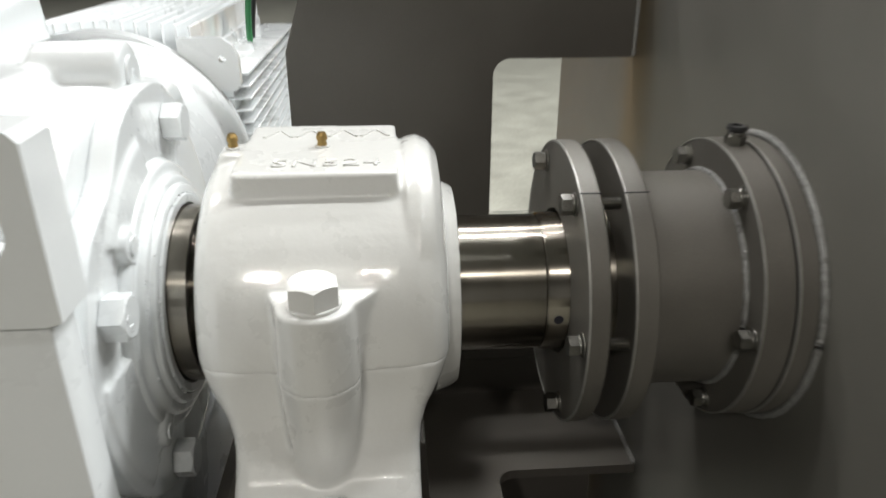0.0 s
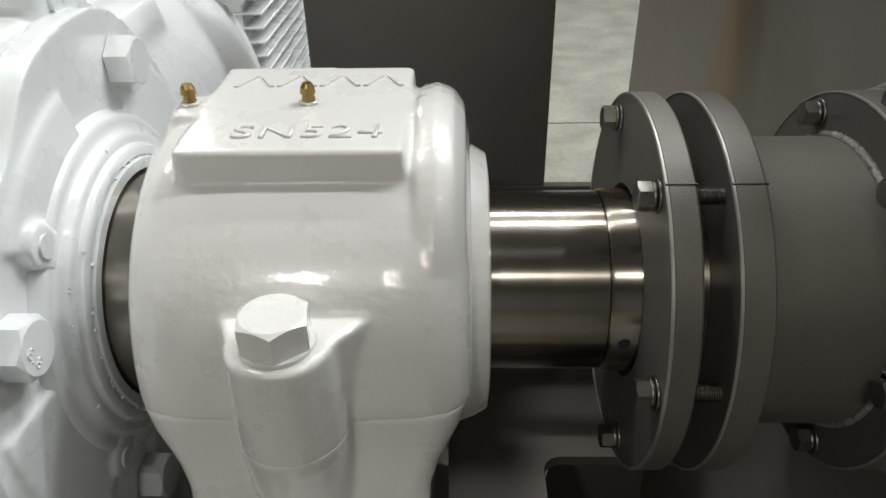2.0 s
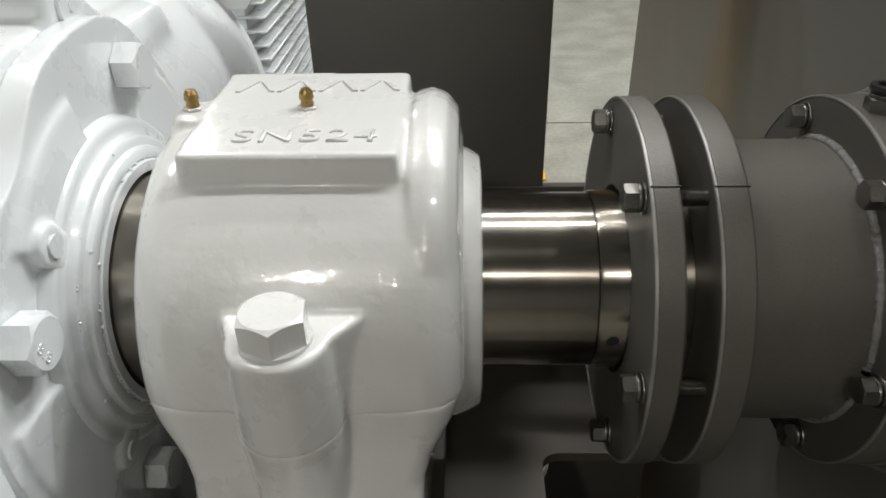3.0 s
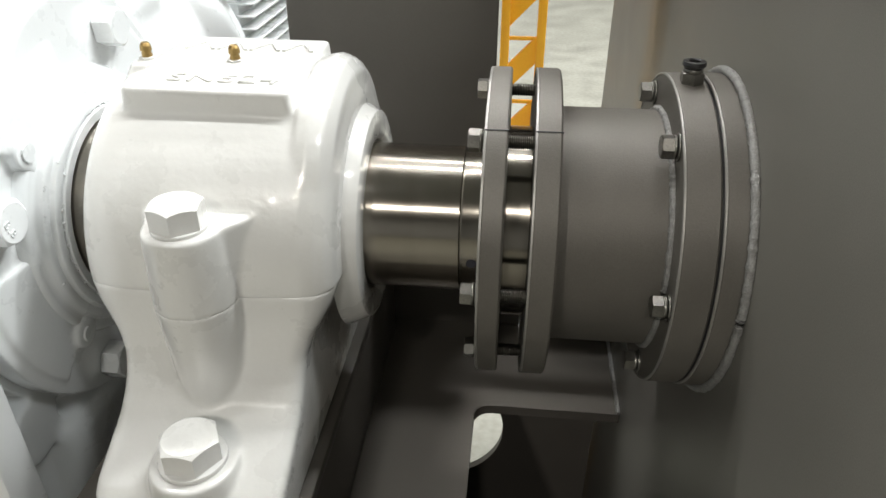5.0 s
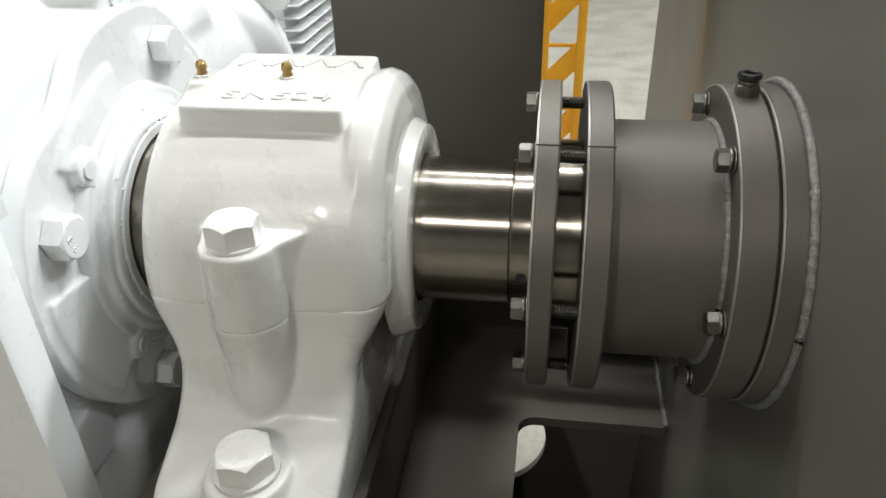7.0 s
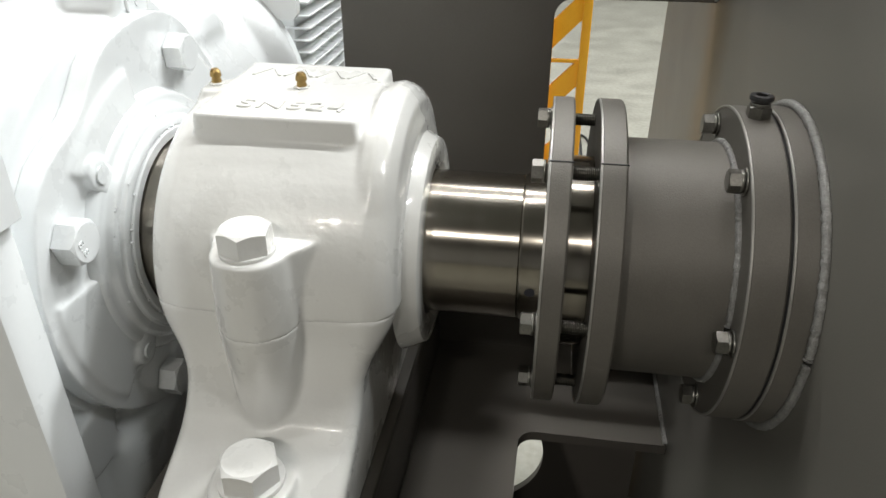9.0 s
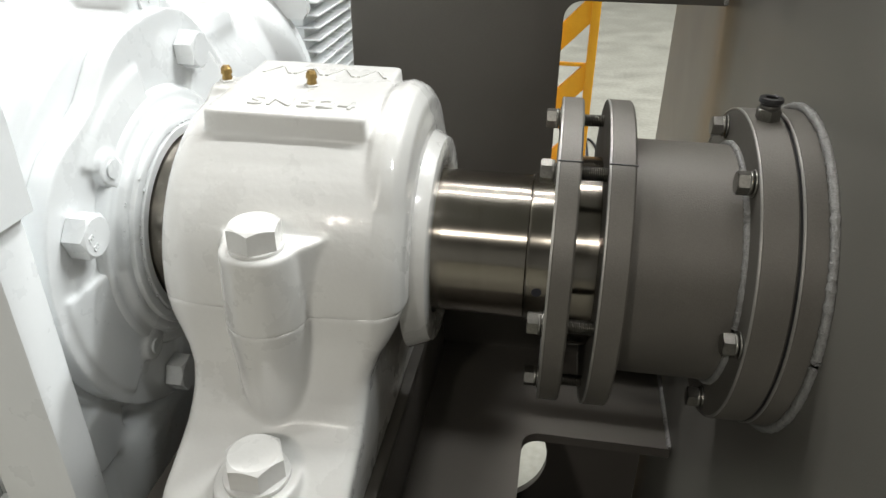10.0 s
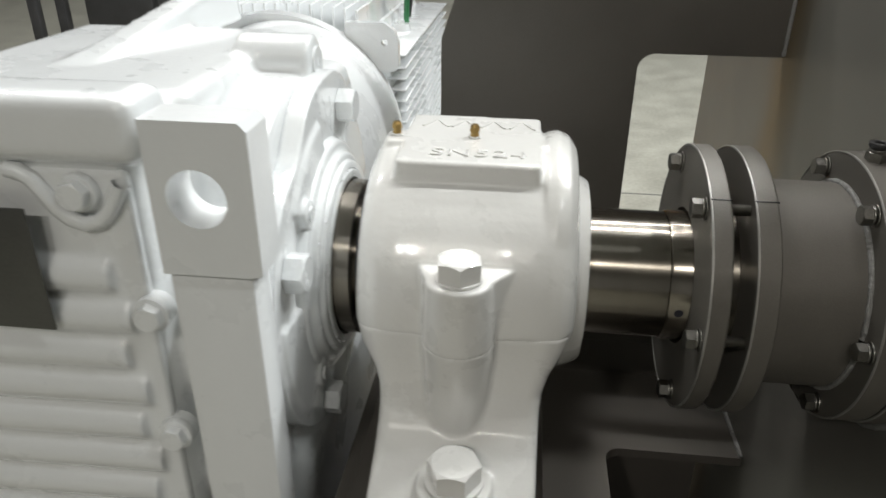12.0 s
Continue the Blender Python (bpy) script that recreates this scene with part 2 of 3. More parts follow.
# ---- hall ----
def hall():
    bm = box(-14, 14, -12, 22, -0.2, 0.0)
    floor = new("floor", mesh_of("floor", bm, CONCRETE))
    tagged(floor, "pale grey stained concrete hall floor", "floor", kind="structure")
    for name, b in (("wall_west", box(-14.2, -14, -12, 22, 0, 7)), ("wall_east", box(14, 14.2, -12, 22, 0, 7)), ("wall_south", box(-14, 14, -12.2, -12, 0, 7)), ("wall_north", box(-14, 14, 22, 22.2, 0, 7))):
        tagged(new(name, mesh_of(name, b, HALL_WALL)), "plain light grey wall of a workshop hall", "wall", kind="structure")
    tagged(new("ceiling", mesh_of("ceiling", box(-14, 14, -12, 22, 7, 7.2), HALL_ROOF)), "plain grey sheet roof of the hall", "ceiling", kind="structure")
    for x, y, w in LAMPS:
        lamp = thing("assumed_lamp", (x, y, LAMP_Z), "assumed long white hall lamp under the roof, out of view, partly added as fill", "lamp", "hall lamps")
        part("lamp_body", box(x - 0.6, x + 0.6, y - 0.14, y + 0.14, LAMP_Z, LAMP_Z + 0.07, 0.01), WHITE_COOL, lamp)
        for dx in (-0.5, 0.5):
            part("hanger_rod", rod(0.006, (x + dx, y, LAMP_Z + 0.06), (x + dx, y, 7.0), 8), BOLT_STEEL, lamp)


hall()


# ---- machine frame ----
WALL_X, BACK_Y, SHELF_Z = 0.285, 0.366, 0.640


def plate_xz(outline, y0, y1, bevel=0.0012):
    bm = extrude([(x, y0, z) for x, z in outline], (0, 1, 0), y1 - y0)
    bmesh.ops.bevel(bm, geom=[e for e in bm.edges if e.calc_face_angle(0) > 0.6], offset=bevel, segments=1, affect="EDGES")
    return bm


def ring_points(outline, centre, n):
    """n points on a polygon's edge, met by rays from the centre at even angles, with the corners kept."""
    c = Vector(centre)
    out = []
    for k in range(n):
        a = 2 * math.pi * k / n
        d = Vector((math.cos(a), math.sin(a)))
        best = None
        for p, q in zip(outline, outline[1:] + outline[:1]):
            p, q = Vector(p) - c, Vector(q) - c
            e = q - p
            den = d.x * e.y - d.y * e.x
            if abs(den) < 1e-9:
                continue
            t, u = (p.x * e.y - p.y * e.x) / den, (p.x * d.y - p.y * d.x) / den
            if t > 0 and -1e-6 <= u <= 1 + 1e-6 and (best is None or t > best):
                best = t
        out.append(c + d * best)
    for p in outline:
        j = min(range(n), key=lambda i: (out[i] - Vector(p)).length)
        out[j] = Vector(p)
    return out


def holed_plate(outline, centre, r, y0, y1, n=64):
    """A plate in the xz plane with one round hole through it."""
    bm = bmesh.new()
    outer = ring_points(outline, centre, n)
    inner = [Vector((centre[0] + r * math.cos(2 * math.pi * k / n), centre[1] + r * math.sin(2 * math.pi * k / n))) for k in range(n)]
    rings = [[bm.verts.new((p.x, y, p.y)) for p in ring] for y, ring in ((y0, outer), (y0, inner), (y1, inner), (y1, outer))]
    for m in range(4):
        a, b = rings[m], rings[(m + 1) % 4]
        for k in range(n):
            j = (k + 1) % n
            bm.faces.new((a[k], a[j], b[j], b[k]))
    return bm


def weld_line(points, r, seed, closed=False, lump=1.0):
    """A lumpy weld bead along points."""
    rnd = random.Random(seed)
    bm = bmesh.new()
    pts = [Vector(p) for p in points]
    n = len(pts)
    rings = []
    for k, p in enumerate(pts):
        d = (pts[(k + 1) % n] - pts[k - 1]) if closed or 0 < k < n - 1 else (pts[1] - pts[0] if k == 0 else pts[-1] - pts[-2])
        m = Matrix.Translation(p) @ d.to_track_quat("Z", "Y").to_matrix().to_4x4()
        rr = r * (1 + lump * (-0.18 + 0.2 * abs(math.sin(k * 1.05)) + rnd.uniform(-0.16, 0.2)))
        rings.append([bm.verts.new(m @ Vector((rr * math.cos(2 * math.pi * j / 10), rr * math.sin(2 * math.pi * j / 10), 0))) for j in range(10)])
    for k in range(n if closed else n - 1):
        p, q = rings[k], rings[(k + 1) % n]
        for j in range(10):
            i = (j + 1) % 10
            bm.faces.new((p[j], p[i], q[i], q[j]))
    return bm


def machine_frame():
    fr = thing("mixer_frame", (0.0, 0.3, 0.0), "matte grey blasted steel frame and end wall of a mixer", "machine frame")
    part("end_wall", box(WALL_X, WALL_X + 0.012, -1.3, 0.772, 0.0, 1.42, 0.001), WALL_STEEL, fr, "matte grey steel end wall with brown heat stains")
    r = 0.022
    w = WALL_X - 0.001
    top = [(-0.166, 0.9045), (-0.166, 1.168), (-0.083, 1.42), (w, 1.42), (w, 1.157)]
    top += arc(0.099 + r, 1.157 - r, r, 90, 180) + [(0.099, 0.9045)]
    part("back_plate", plate_xz(top, BACK_Y, BACK_Y + 0.012), GREY_DARK, fr, "dark grey steel plate with a rounded cut-out")
    part("back_plate", plate_xz([(-0.166, 0.70), (w, 0.70), (w, 0.9043), (-0.166, 0.9043)], BACK_Y + 0.0004, BACK_Y + 0.0124, 0.0008), GREY_DARK, fr)
    part("back_plate", plate_xz([(-0.19, SHELF_Z), (w, SHELF_Z), (w, 0.7004), (-0.19, 0.7004)], BACK_Y - 0.0006, BACK_Y + 0.010, 0.0002), GREY_DARK, fr)
    part("lower_back_plate", holed_plate([(-0.19, 0.02), (w, 0.02), (w, SHELF_Z - 0.0004), (-0.19, SHELF_Z - 0.0004)], (0.015, 0.415), 0.12, BACK_Y - 0.0012, BACK_Y + 0.012), GREY_DARK, fr, "lower grey plate with a round hole")
    edge = [(w, BACK_Y - 0.0025), (-0.04, BACK_Y - 0.0025), (-0.04, -0.34), (0.094, -0.34)] + arc(0.094 + r, 0.183 - r, r, 180, 90) + [(w, 0.183)]
    bm = extrude([(x, y, SHELF_Z) for x, y in edge], (0, 0, -1), 0.014)
    part("shelf_plate", bm, GREY_DARK, fr, "grey steel shelf plate with a rounded cut-out")
    # Unseen panel, added to keep light out from under the shelf.
    part("unseen_front_panel", box(-0.30, w, -0.354, -0.341, 0.02, SHELF_Z, 0.002), GREY_DARK, fr)
    part("pedestal", box(-0.20, -0.041, -0.25, BACK_Y - 0.012, 0.021, 0.855, 0.002), GREY_DARK, fr, "grey steel pedestal under the bearing")
    part("pedestal_foot_plate", box(-0.185, -0.012, -0.26, 0.26, 0.8555, 0.868, 0.002), GREY_DARK, fr)
    part("base_rail", box(-0.95, w, -0.354, 0.382, 0.0, 0.02, 0.002), GREY_DARK, fr)
    part("weld_bead", weld_line([(w - 0.001, 0.184 + 0.176 * k / 70, SHELF_Z + 0.001) for k in range(71)], 0.0032, 5), WELD, fr)
    part("weld_bead", weld_line([(w - 0.001, BACK_Y, 1.159 + 0.26 * k / 80) for k in range(81)], 0.0028, 6), WELD, fr)
    return fr


machine_frame()


# ---- shaft ----
def shaft():
    sh = thing("drive_shaft", (0.05, 0, A), "bright turned steel drive shaft running through the bearing", "shaft")
    part("shaft_body", lathe([(-0.30, 0.0), (-0.30, 0.0605), (0.0875, 0.0605), (0.0885, 0.0596)], 160, closed=False), SHAFT, sh)
    part("shaft_sleeve", lathe([(0.0885, 0.055), (0.0885, 0.0605), (0.0905, 0.0618), (0.148, 0.0618), (0.149, 0.0605), (0.151, 0.0605), (0.152, 0.0618), (0.284, 0.0618), (0.284, 0.055)], 160), SHAFT, sh, "bright steel wear sleeve with a fine groove")
    part("grub_screw", rod(0.004, ring_at(-6, 0.060, 0.098), ring_at(-6, 0.0622, 0.098), 16), RUBBER, sh)
    return sh


shaft()


# ---- shaft seal on the end wall ----
def bolt_mesh(name, af, h, washer, material):
    bm = merge(hex_head(af, h, 0.0045), disc(washer, 0.0, 0.0018), disc(washer * 0.86, 0.0022, 0.0045), disc(washer * 0.6, -0.012, 0.003))
    return mesh_of(name, bm, material, 30)


def thread_mesh(r, length, pitch=0.0013, segs=16):
    bm = bmesh.new()
    n = int(length / pitch * 2)
    rings = []
    for k in range(n + 1):
        rr = r if k % 2 else r * 0.86
        rings.append([bm.verts.new((rr * math.cos(2 * math.pi * j / segs), rr * math.sin(2 * math.pi * j / segs), length * k / n + pitch * j / segs * 0.9)) for j in range(segs)])
    for p, q in zip(rings, rings[1:]):
        for j in range(segs):
            i = (j + 1) % segs
            bm.faces.new((p[j], p[i], q[i], q[j]))
    bm.faces.new(rings[0])
    bm.faces.new(rings[-1])
    return mesh_of("threaded_stud", bm, BOLT_STEEL, 30)


def shaft_seal():
    s = thing("shaft_seal", (0.2, 0, A), "matte grey flanged stuffing box welded to the end wall", "shaft seal")
    g1 = part("gland_plate", lathe(rim(0.106, 0.122, 0.0655, 0.125)), GREY, s, "loose grey gland ring held off by studs")
    part("gland_follower", lathe(rim(0.118, 0.1415, 0.0625, 0.0785, 0.001), 128), SHAFT, s, "bright steel gland follower")
    g2 = part("gland_plate", lathe(rim(0.141, 0.159, 0.0675, 0.125)), GREY, s)
    for g, x0, x1 in ((g1, 0.1055, 0.1225), (g2, 0.1405, 0.1595)):
        pa, pb = ring_at(58, 0.1248, x0), ring_at(58, 0.1248, x1)
        part("scribe_mark", rod(0.0007, pa, pb, 8), BLACK, g)
    part("seal_sleeve", lathe([(0.1592, 0.0675), (0.1592, 0.0955), (0.2388, 0.0955), (0.2388, 0.0675)], 128), GREY, s)
    part("flange_ring", lathe(rim(0.239, 0.2632, 0.0675, 0.1245), 128), GREY, s)
    part("flange_gasket", lathe(rim(0.2633, 0.2652, 0.0675, 0.1225, 0.0003), 128), BLACK, s)
    part("flange_ring", lathe(rim(0.2653, 0.2846, 0.0675, 0.1255), 128), GREY, s)
    n = 330
    part("weld_bead", weld_line([ring_at(360 * k / n, 0.1276, 0.2828) for k in range(n)], 0.0034, 1, True, 0.75), WELD, s, "bright lumpy weld bead")
    part("weld_bead", weld_line([ring_at(360 * k / n, 0.0960, 0.2383) for k in range(n)], 0.0029, 2, True, 0.8), WELD, s)
    # Pale rings put the chamfer highlight into the colour of each worn rim.
    for x, r in ((0.1062, 0.1248), (0.1412, 0.1248), (0.2392, 0.1243), (0.2655, 0.1253)):
        ring = [(x + 0.0011 * math.cos(radians(a)), r - 0.0008 + 0.0011 * math.sin(radians(a))) for a in range(0, 360, 60)]
        part("edge_glint", lathe(ring, 128), EDGE_BRIGHT, s, "bright ring on the worn edge, standing in for its chamfer highlight")
    head = bolt_mesh("bolt", 0.0148, 0.008, 0.0098, BOLT_STEEL)
    stud = thread_mesh(0.0052, 0.0205)
    for k in range(6):
        a = 60 * k
        part_at("bolt", head, s, towards(ring_at(a - 1, 0.109, 0.106), (-1, 0, 0)) @ pose(0, 0, 0, 0, 0, 17 * k))
        part_at("bolt", head, s, towards(ring_at(a - 1, 0.111, 0.239), (-1, 0, 0)) @ pose(0, 0, 0, 0, 0, 23 * k + 9))
        part_at("threaded_stud", stud, s, towards(ring_at(a - 1, 0.109, 0.1212), (1, 0, 0)))
    # push-in air fitting on the flange
    x, z = 0.2520, A + 0.1208
    body = merge(disc(0.0075, 0, 0.006), hex_head(0.0185, 0.0105, 0.003), disc(0.0088, 0.0135, 0.0165))
    body.transform(Matrix.Translation((x, -0.004, z)) @ Matrix.Diagonal((0.82, 0.82, 0.85, 1)))
    fit_body = part("push_fitting", body, BOLT_STEEL, s, "nickel-plated push-in air fitting", 30)
    col = bmesh.new()
    m = 40
    prof = [(0.0052, 0.010), (0.0052, 0.0225), (0.0062, 0.0232), (0.0098, 0.0226), (0.0104, 0.0212), (0.0104, 0.0192), (0.0092, 0.0180), (0.0082, 0.0165), (0.0082, 0.010)]
    rings = [[col.verts.new((x + 0.82 * r * math.cos(2 * math.pi * k / m), -0.004 + 0.82 * r * math.sin(2 * math.pi * k / m), z + 0.85 * h)) for r, h in prof] for k in range(m)]
    for k in range(m):
        p, q = rings[k], rings[(k + 1) % m]
        for j in range(len(prof)):
            i = (j + 1) % len(prof)
            col.faces.new((p[j], p[i], q[i], q[j]))
    part("release_collar", col, BLACK, fit_body, "black plastic release collar")
    return s


shaft_seal()


# ---- bearing housing ----
HX0, HX1 = -0.184, 0.004
BX = -0.092


def raised_text(words, size, at, depth, material, parent, tilt=0.0, round_off=0.0008):
    cu = bpy.data.curves.new("raised_lettering", "FONT")
    cu.body, cu.size, cu.extrude, cu.bevel_depth, cu.bevel_resolution, cu.align_x = words, size, depth, round_off, 2, "CENTER"
    cu.space_character, cu.offset = 1.12, -round_off * 0.9
    tmp = bpy.data.objects.new("tmp", cu)
    me = bpy.data.meshes.new_from_object(tmp)
    bpy.data.objects.remove(tmp)
    me.transform(pose(*at, tilt, 0, 0) @ Matrix.Diagonal((1.25, 1, 1, 1)))
    me.materials.append(material)
    ob = new("raised_lettering", me)
    hang(ob, parent)
    return ob


def bearing_housing():
    h = thing("bearing_housing", (BX, 0, 0.87), "glossy white painted split cast iron bearing housing", "bearing housing")
    n = 48
    bm = bmesh.new()
    side = [(0.0, 0.088), (0.0004, 0.104), (0.0022, 0.1125), (0.0065, 0.1195), (0.013, 0.1245), (0.022, 0.1276), (0.036, 0.1292), (0.065, 0.1298)]
    prof = [(HX0, 0.0)] + [(HX0 + x, r) for x, r in side] + [(HX1 - x, r) for x, r in side[::-1]] + [(HX1, 0.0)]
    rows = []
    for k in range(n + 1):
        a = math.pi * k / n
        rows.append([bm.verts.new((x, -r * math.cos(a), A - 0.0038 + r * math.sin(a))) for x, r in prof])
    for p, q in zip(rows, rows[1:]):
        for j in range(len(prof) - 1):
            bm.faces.new((p[j], p[j + 1], q[j + 1], q[j]))
    bmesh.ops.remove_doubles(bm, verts=bm.verts, dist=1e-6)
    bmesh.ops.holes_fill(bm, edges=[e for e in bm.edges if e.is_boundary])
    pad = loft([(1.10, -0.159, -0.028, -0.066, 0.066, 0.004), (1.136, -0.156, -0.031, -0.0655, 0.063, 0.004), (1.150, -0.155, -0.032, -0.0645, 0.061, 0.004)], 32)
    for v in pad.verts:
        if v.co.z > 1.12 and v.co.y < -0.03:
            v.co.z -= 0.002
        if v.co.z > 1.145 and v.co.y > 0:
            v.co.z += 0.002
    ridge = loft([(1.08, -0.178, 0.000, -0.024, 0.024, 0.012), (1.141, -0.176, -0.001, -0.021, 0.021, 0.012), (1.1495, -0.172, -0.005, -0.016, 0.016, 0.010)], 32)
    boss = merge(*[rod(0.0300, (BX, 0.132 * k, A - 0.0038), (BX, 0.132 * k, A + 0.056), 40, 0.0275) for k in (-1, 1)])
    cheek = merge(*[extrude([(BX - 0.027, 0.135 * k, A + 0.001), (BX - 0.034, 0.117 * k, A + 0.001), (BX - 0.034, 0.085 * k, A + 0.001), (BX + 0.042, 0.085 * k, A + 0.001), (BX + 0.042, 0.117 * k, A + 0.001), (BX + 0.027, 0.135 * k, A + 0.001)], (0, 0, 1), 0.055) for k in (-1, 1)])
    band = bmesh.new()
    ring = [(-0.033, 0.10), (-0.033, 0.122), (-0.026, 0.1305), (-0.016, 0.1325), (-0.006, 0.1285), (0.001, 0.119), (0.002, 0.10)]
    turns = [[band.verts.new(ring_at(8 + 164 * k / 36, r - 0.034 * max(0.0, abs(k - 18) / 18 - 0.3) ** 1.5, x)) for x, r in ring] for k in range(37)]
    for p, q in zip(turns, turns[1:]):
        for j in range(len(ring)):
            i = (j + 1) % len(ring)
            band.faces.new((p[j], p[i], q[i], q[j]))
    band.faces.new(turns[0])
    band.faces.new(turns[-1])
    cap = part("cap", merge(bm, pad, ridge, boss, cheek, band), WHITE, h, "white upper half with raised lettering pad")
    cast(cap, 0.0018, 8)
    stance = ((0.868, 0.0, 0.216), (0.896, 0.0, 0.216), (0.904, 0.0, 0.208), (0.910, 0.0, 0.196), (0.918, 0.0, 0.180), (0.927, 0.0, 0.164), (0.938, 0.0, 0.1515), (0.951, 0.0, 0.1425), (0.965, 0.001, 0.1365), (0.980, 0.006, 0.1325), (0.992, 0.013, 0.1302), (1.004, 0.019, 0.1292))
    levels = [(z, -0.160 - d, -0.021 + d, -y, y, 0.012 + d * 0.5) for z, d, y in stance] + [(A - 0.0003, HX0 + 0.0004, HX1 - 0.0004, -0.1292, 0.1292, 0.026)]
    bm = loft(levels, 48)
    boss = merge(*[rod(0.025, (BX, 0.1285 * k, 0.925), (BX, 0.132 * k, A - 0.0003), 40, 0.0302) for k in (-1, 1)])
    seat = merge(*[rod(0.036, (BX + 0.004, 0.192 * k, 0.885), (BX + 0.004, 0.192 * k, 0.9205), 40, 0.031) for k in (-1, 1)])
    base = part("base", merge(bm, boss, seat), WHITE, h, "white lower half with bolted feet")
    cast(base, 0.0020, 10)
    part("seal_collar", lathe([(-0.004, 0.0625), (-0.004, 0.095), (0.006, 0.0915), (0.0115, 0.0885), (0.0140, 0.087), (0.0150, 0.084), (0.0150, 0.068), (0.0125, 0.0635), (0.006, 0.0625)], 128), WHITE, h)
    # The seal's dark colour doubles as the shade on the housing's left face.
    part("seal_ring", lathe(rim(HX0 - 0.0062, HX0 + 0.004, 0.0608, 0.081, 0.0015)), RUBBER, h, "dark shaft seal ring that also stands in for shade beside the housing")
    cb = mesh_of("cap_bolt", merge(hex_head(0.0330, 0.0165, 0.003), disc(0.0190, 0.0, 0.003)), WHITE, 30)
    bb = mesh_of("base_bolt", merge(hex_head(0.0385, 0.0185, 0.004), disc(0.0240, 0.0, 0.004)), WHITE, 30)
    for y, rz in ((-1, 8), (1, 20)):
        part_at("cap_bolt", cb, h, pose(BX, 0.136 * y, A + 0.0555, 0, 0, rz))
        part_at("base_bolt", bb, h, pose(BX + 0.004, 0.192 * y, 0.9205, 0, 0, rz + 20))
    for x in (-0.163, -0.092):
        nip = part("grease_nipple", merge(rod(0.0044, (x, 0, 1.148), (x, 0, 1.1545), 20, 0.0038), rod(0.0034, (x, 0, 1.1545), (x, 0, 1.1565), 20), rod(0.0046, (x, 0, 1.1562), (x, 0, 1.1598), 20, 0.0042), rod(0.0042, (x, 0, 1.1598), (x, 0, 1.1622), 20, 0.0028)), BRASS, h, "brass grease nipple")
        b = hex_head(0.0115, 0.003, 0)
        b.transform(Matrix.Translation((x, 0, 1.1485)))
        part("nipple_hex", b, WHITE, nip)
    raised_text("SN524", 0.0225, (-0.086, -0.049, 1.1488), 0.0003, WHITE, h, 1, 0.0010)
    for k in range(8):
        x, d = -0.139 + 0.0135 * k, 0.0045 if k % 2 else -0.0045
        bar = extrude([(x + d, 0.025, 1.149), (x + d + 0.003, 0.025, 1.149), (x - d + 0.003, 0.042, 1.1495), (x - d, 0.042, 1.1495)], (0, 0, 1), 0.0031)
        part("raised_mark", bar, WHITE, h)
    return h


bearing_housing()


# ---- geared motor ----
def sector(a0, a1, r0, r1, x0, x1, n=24):
    bm = bmesh.new()
    rows = []
    for k in range(n + 1):
        a = a0 + (a1 - a0) * k / n
        rows.append([bm.verts.new(ring_at(a, r, x)) for r, x in ((r0, x0), (r0, x1), (r1, x1 - 0.002), (r1 + 0.002, x0))])
    for p, q in zip(rows, rows[1:]):
        for j in range(4):
            i = (j + 1) % 4
            bm.faces.new((p[j], p[i], q[i], q[j]))
    bm.faces.new(rows[0])
    bm.faces.new(rows[-1])
    return bm


def lobed_disc(x0, x1, n=160):
    """The flange's outline: round, with a dip above the front."""
    bm = bmesh.new()
    lo, hi = [], []
    for k in range(n):
        a = 360 * k / n
        r = 0.1695 - 0.021 * math.exp(-((a - 57) / 16) ** 2) + 0.012 * math.exp(-((a - 112) / 18) ** 2)
        lo.append(bm.verts.new(ring_at(a, r, x0)))
        hi.append(bm.verts.new(ring_at(a, r, x1)))
    for k in range(n):
        j = (k + 1) % n
        bm.faces.new((lo[k], lo[j], hi[j], hi[k]))
    bm.faces.new(lo)
    bm.faces.new(hi)
    return bm


def head_marks(words, m, parent):
    ob = raised_text(words, 0.0085, (0, 0, 0), 0.0003, WHITE_COOL, parent, 0.0, 0.00025)
    ob.data.transform(m)


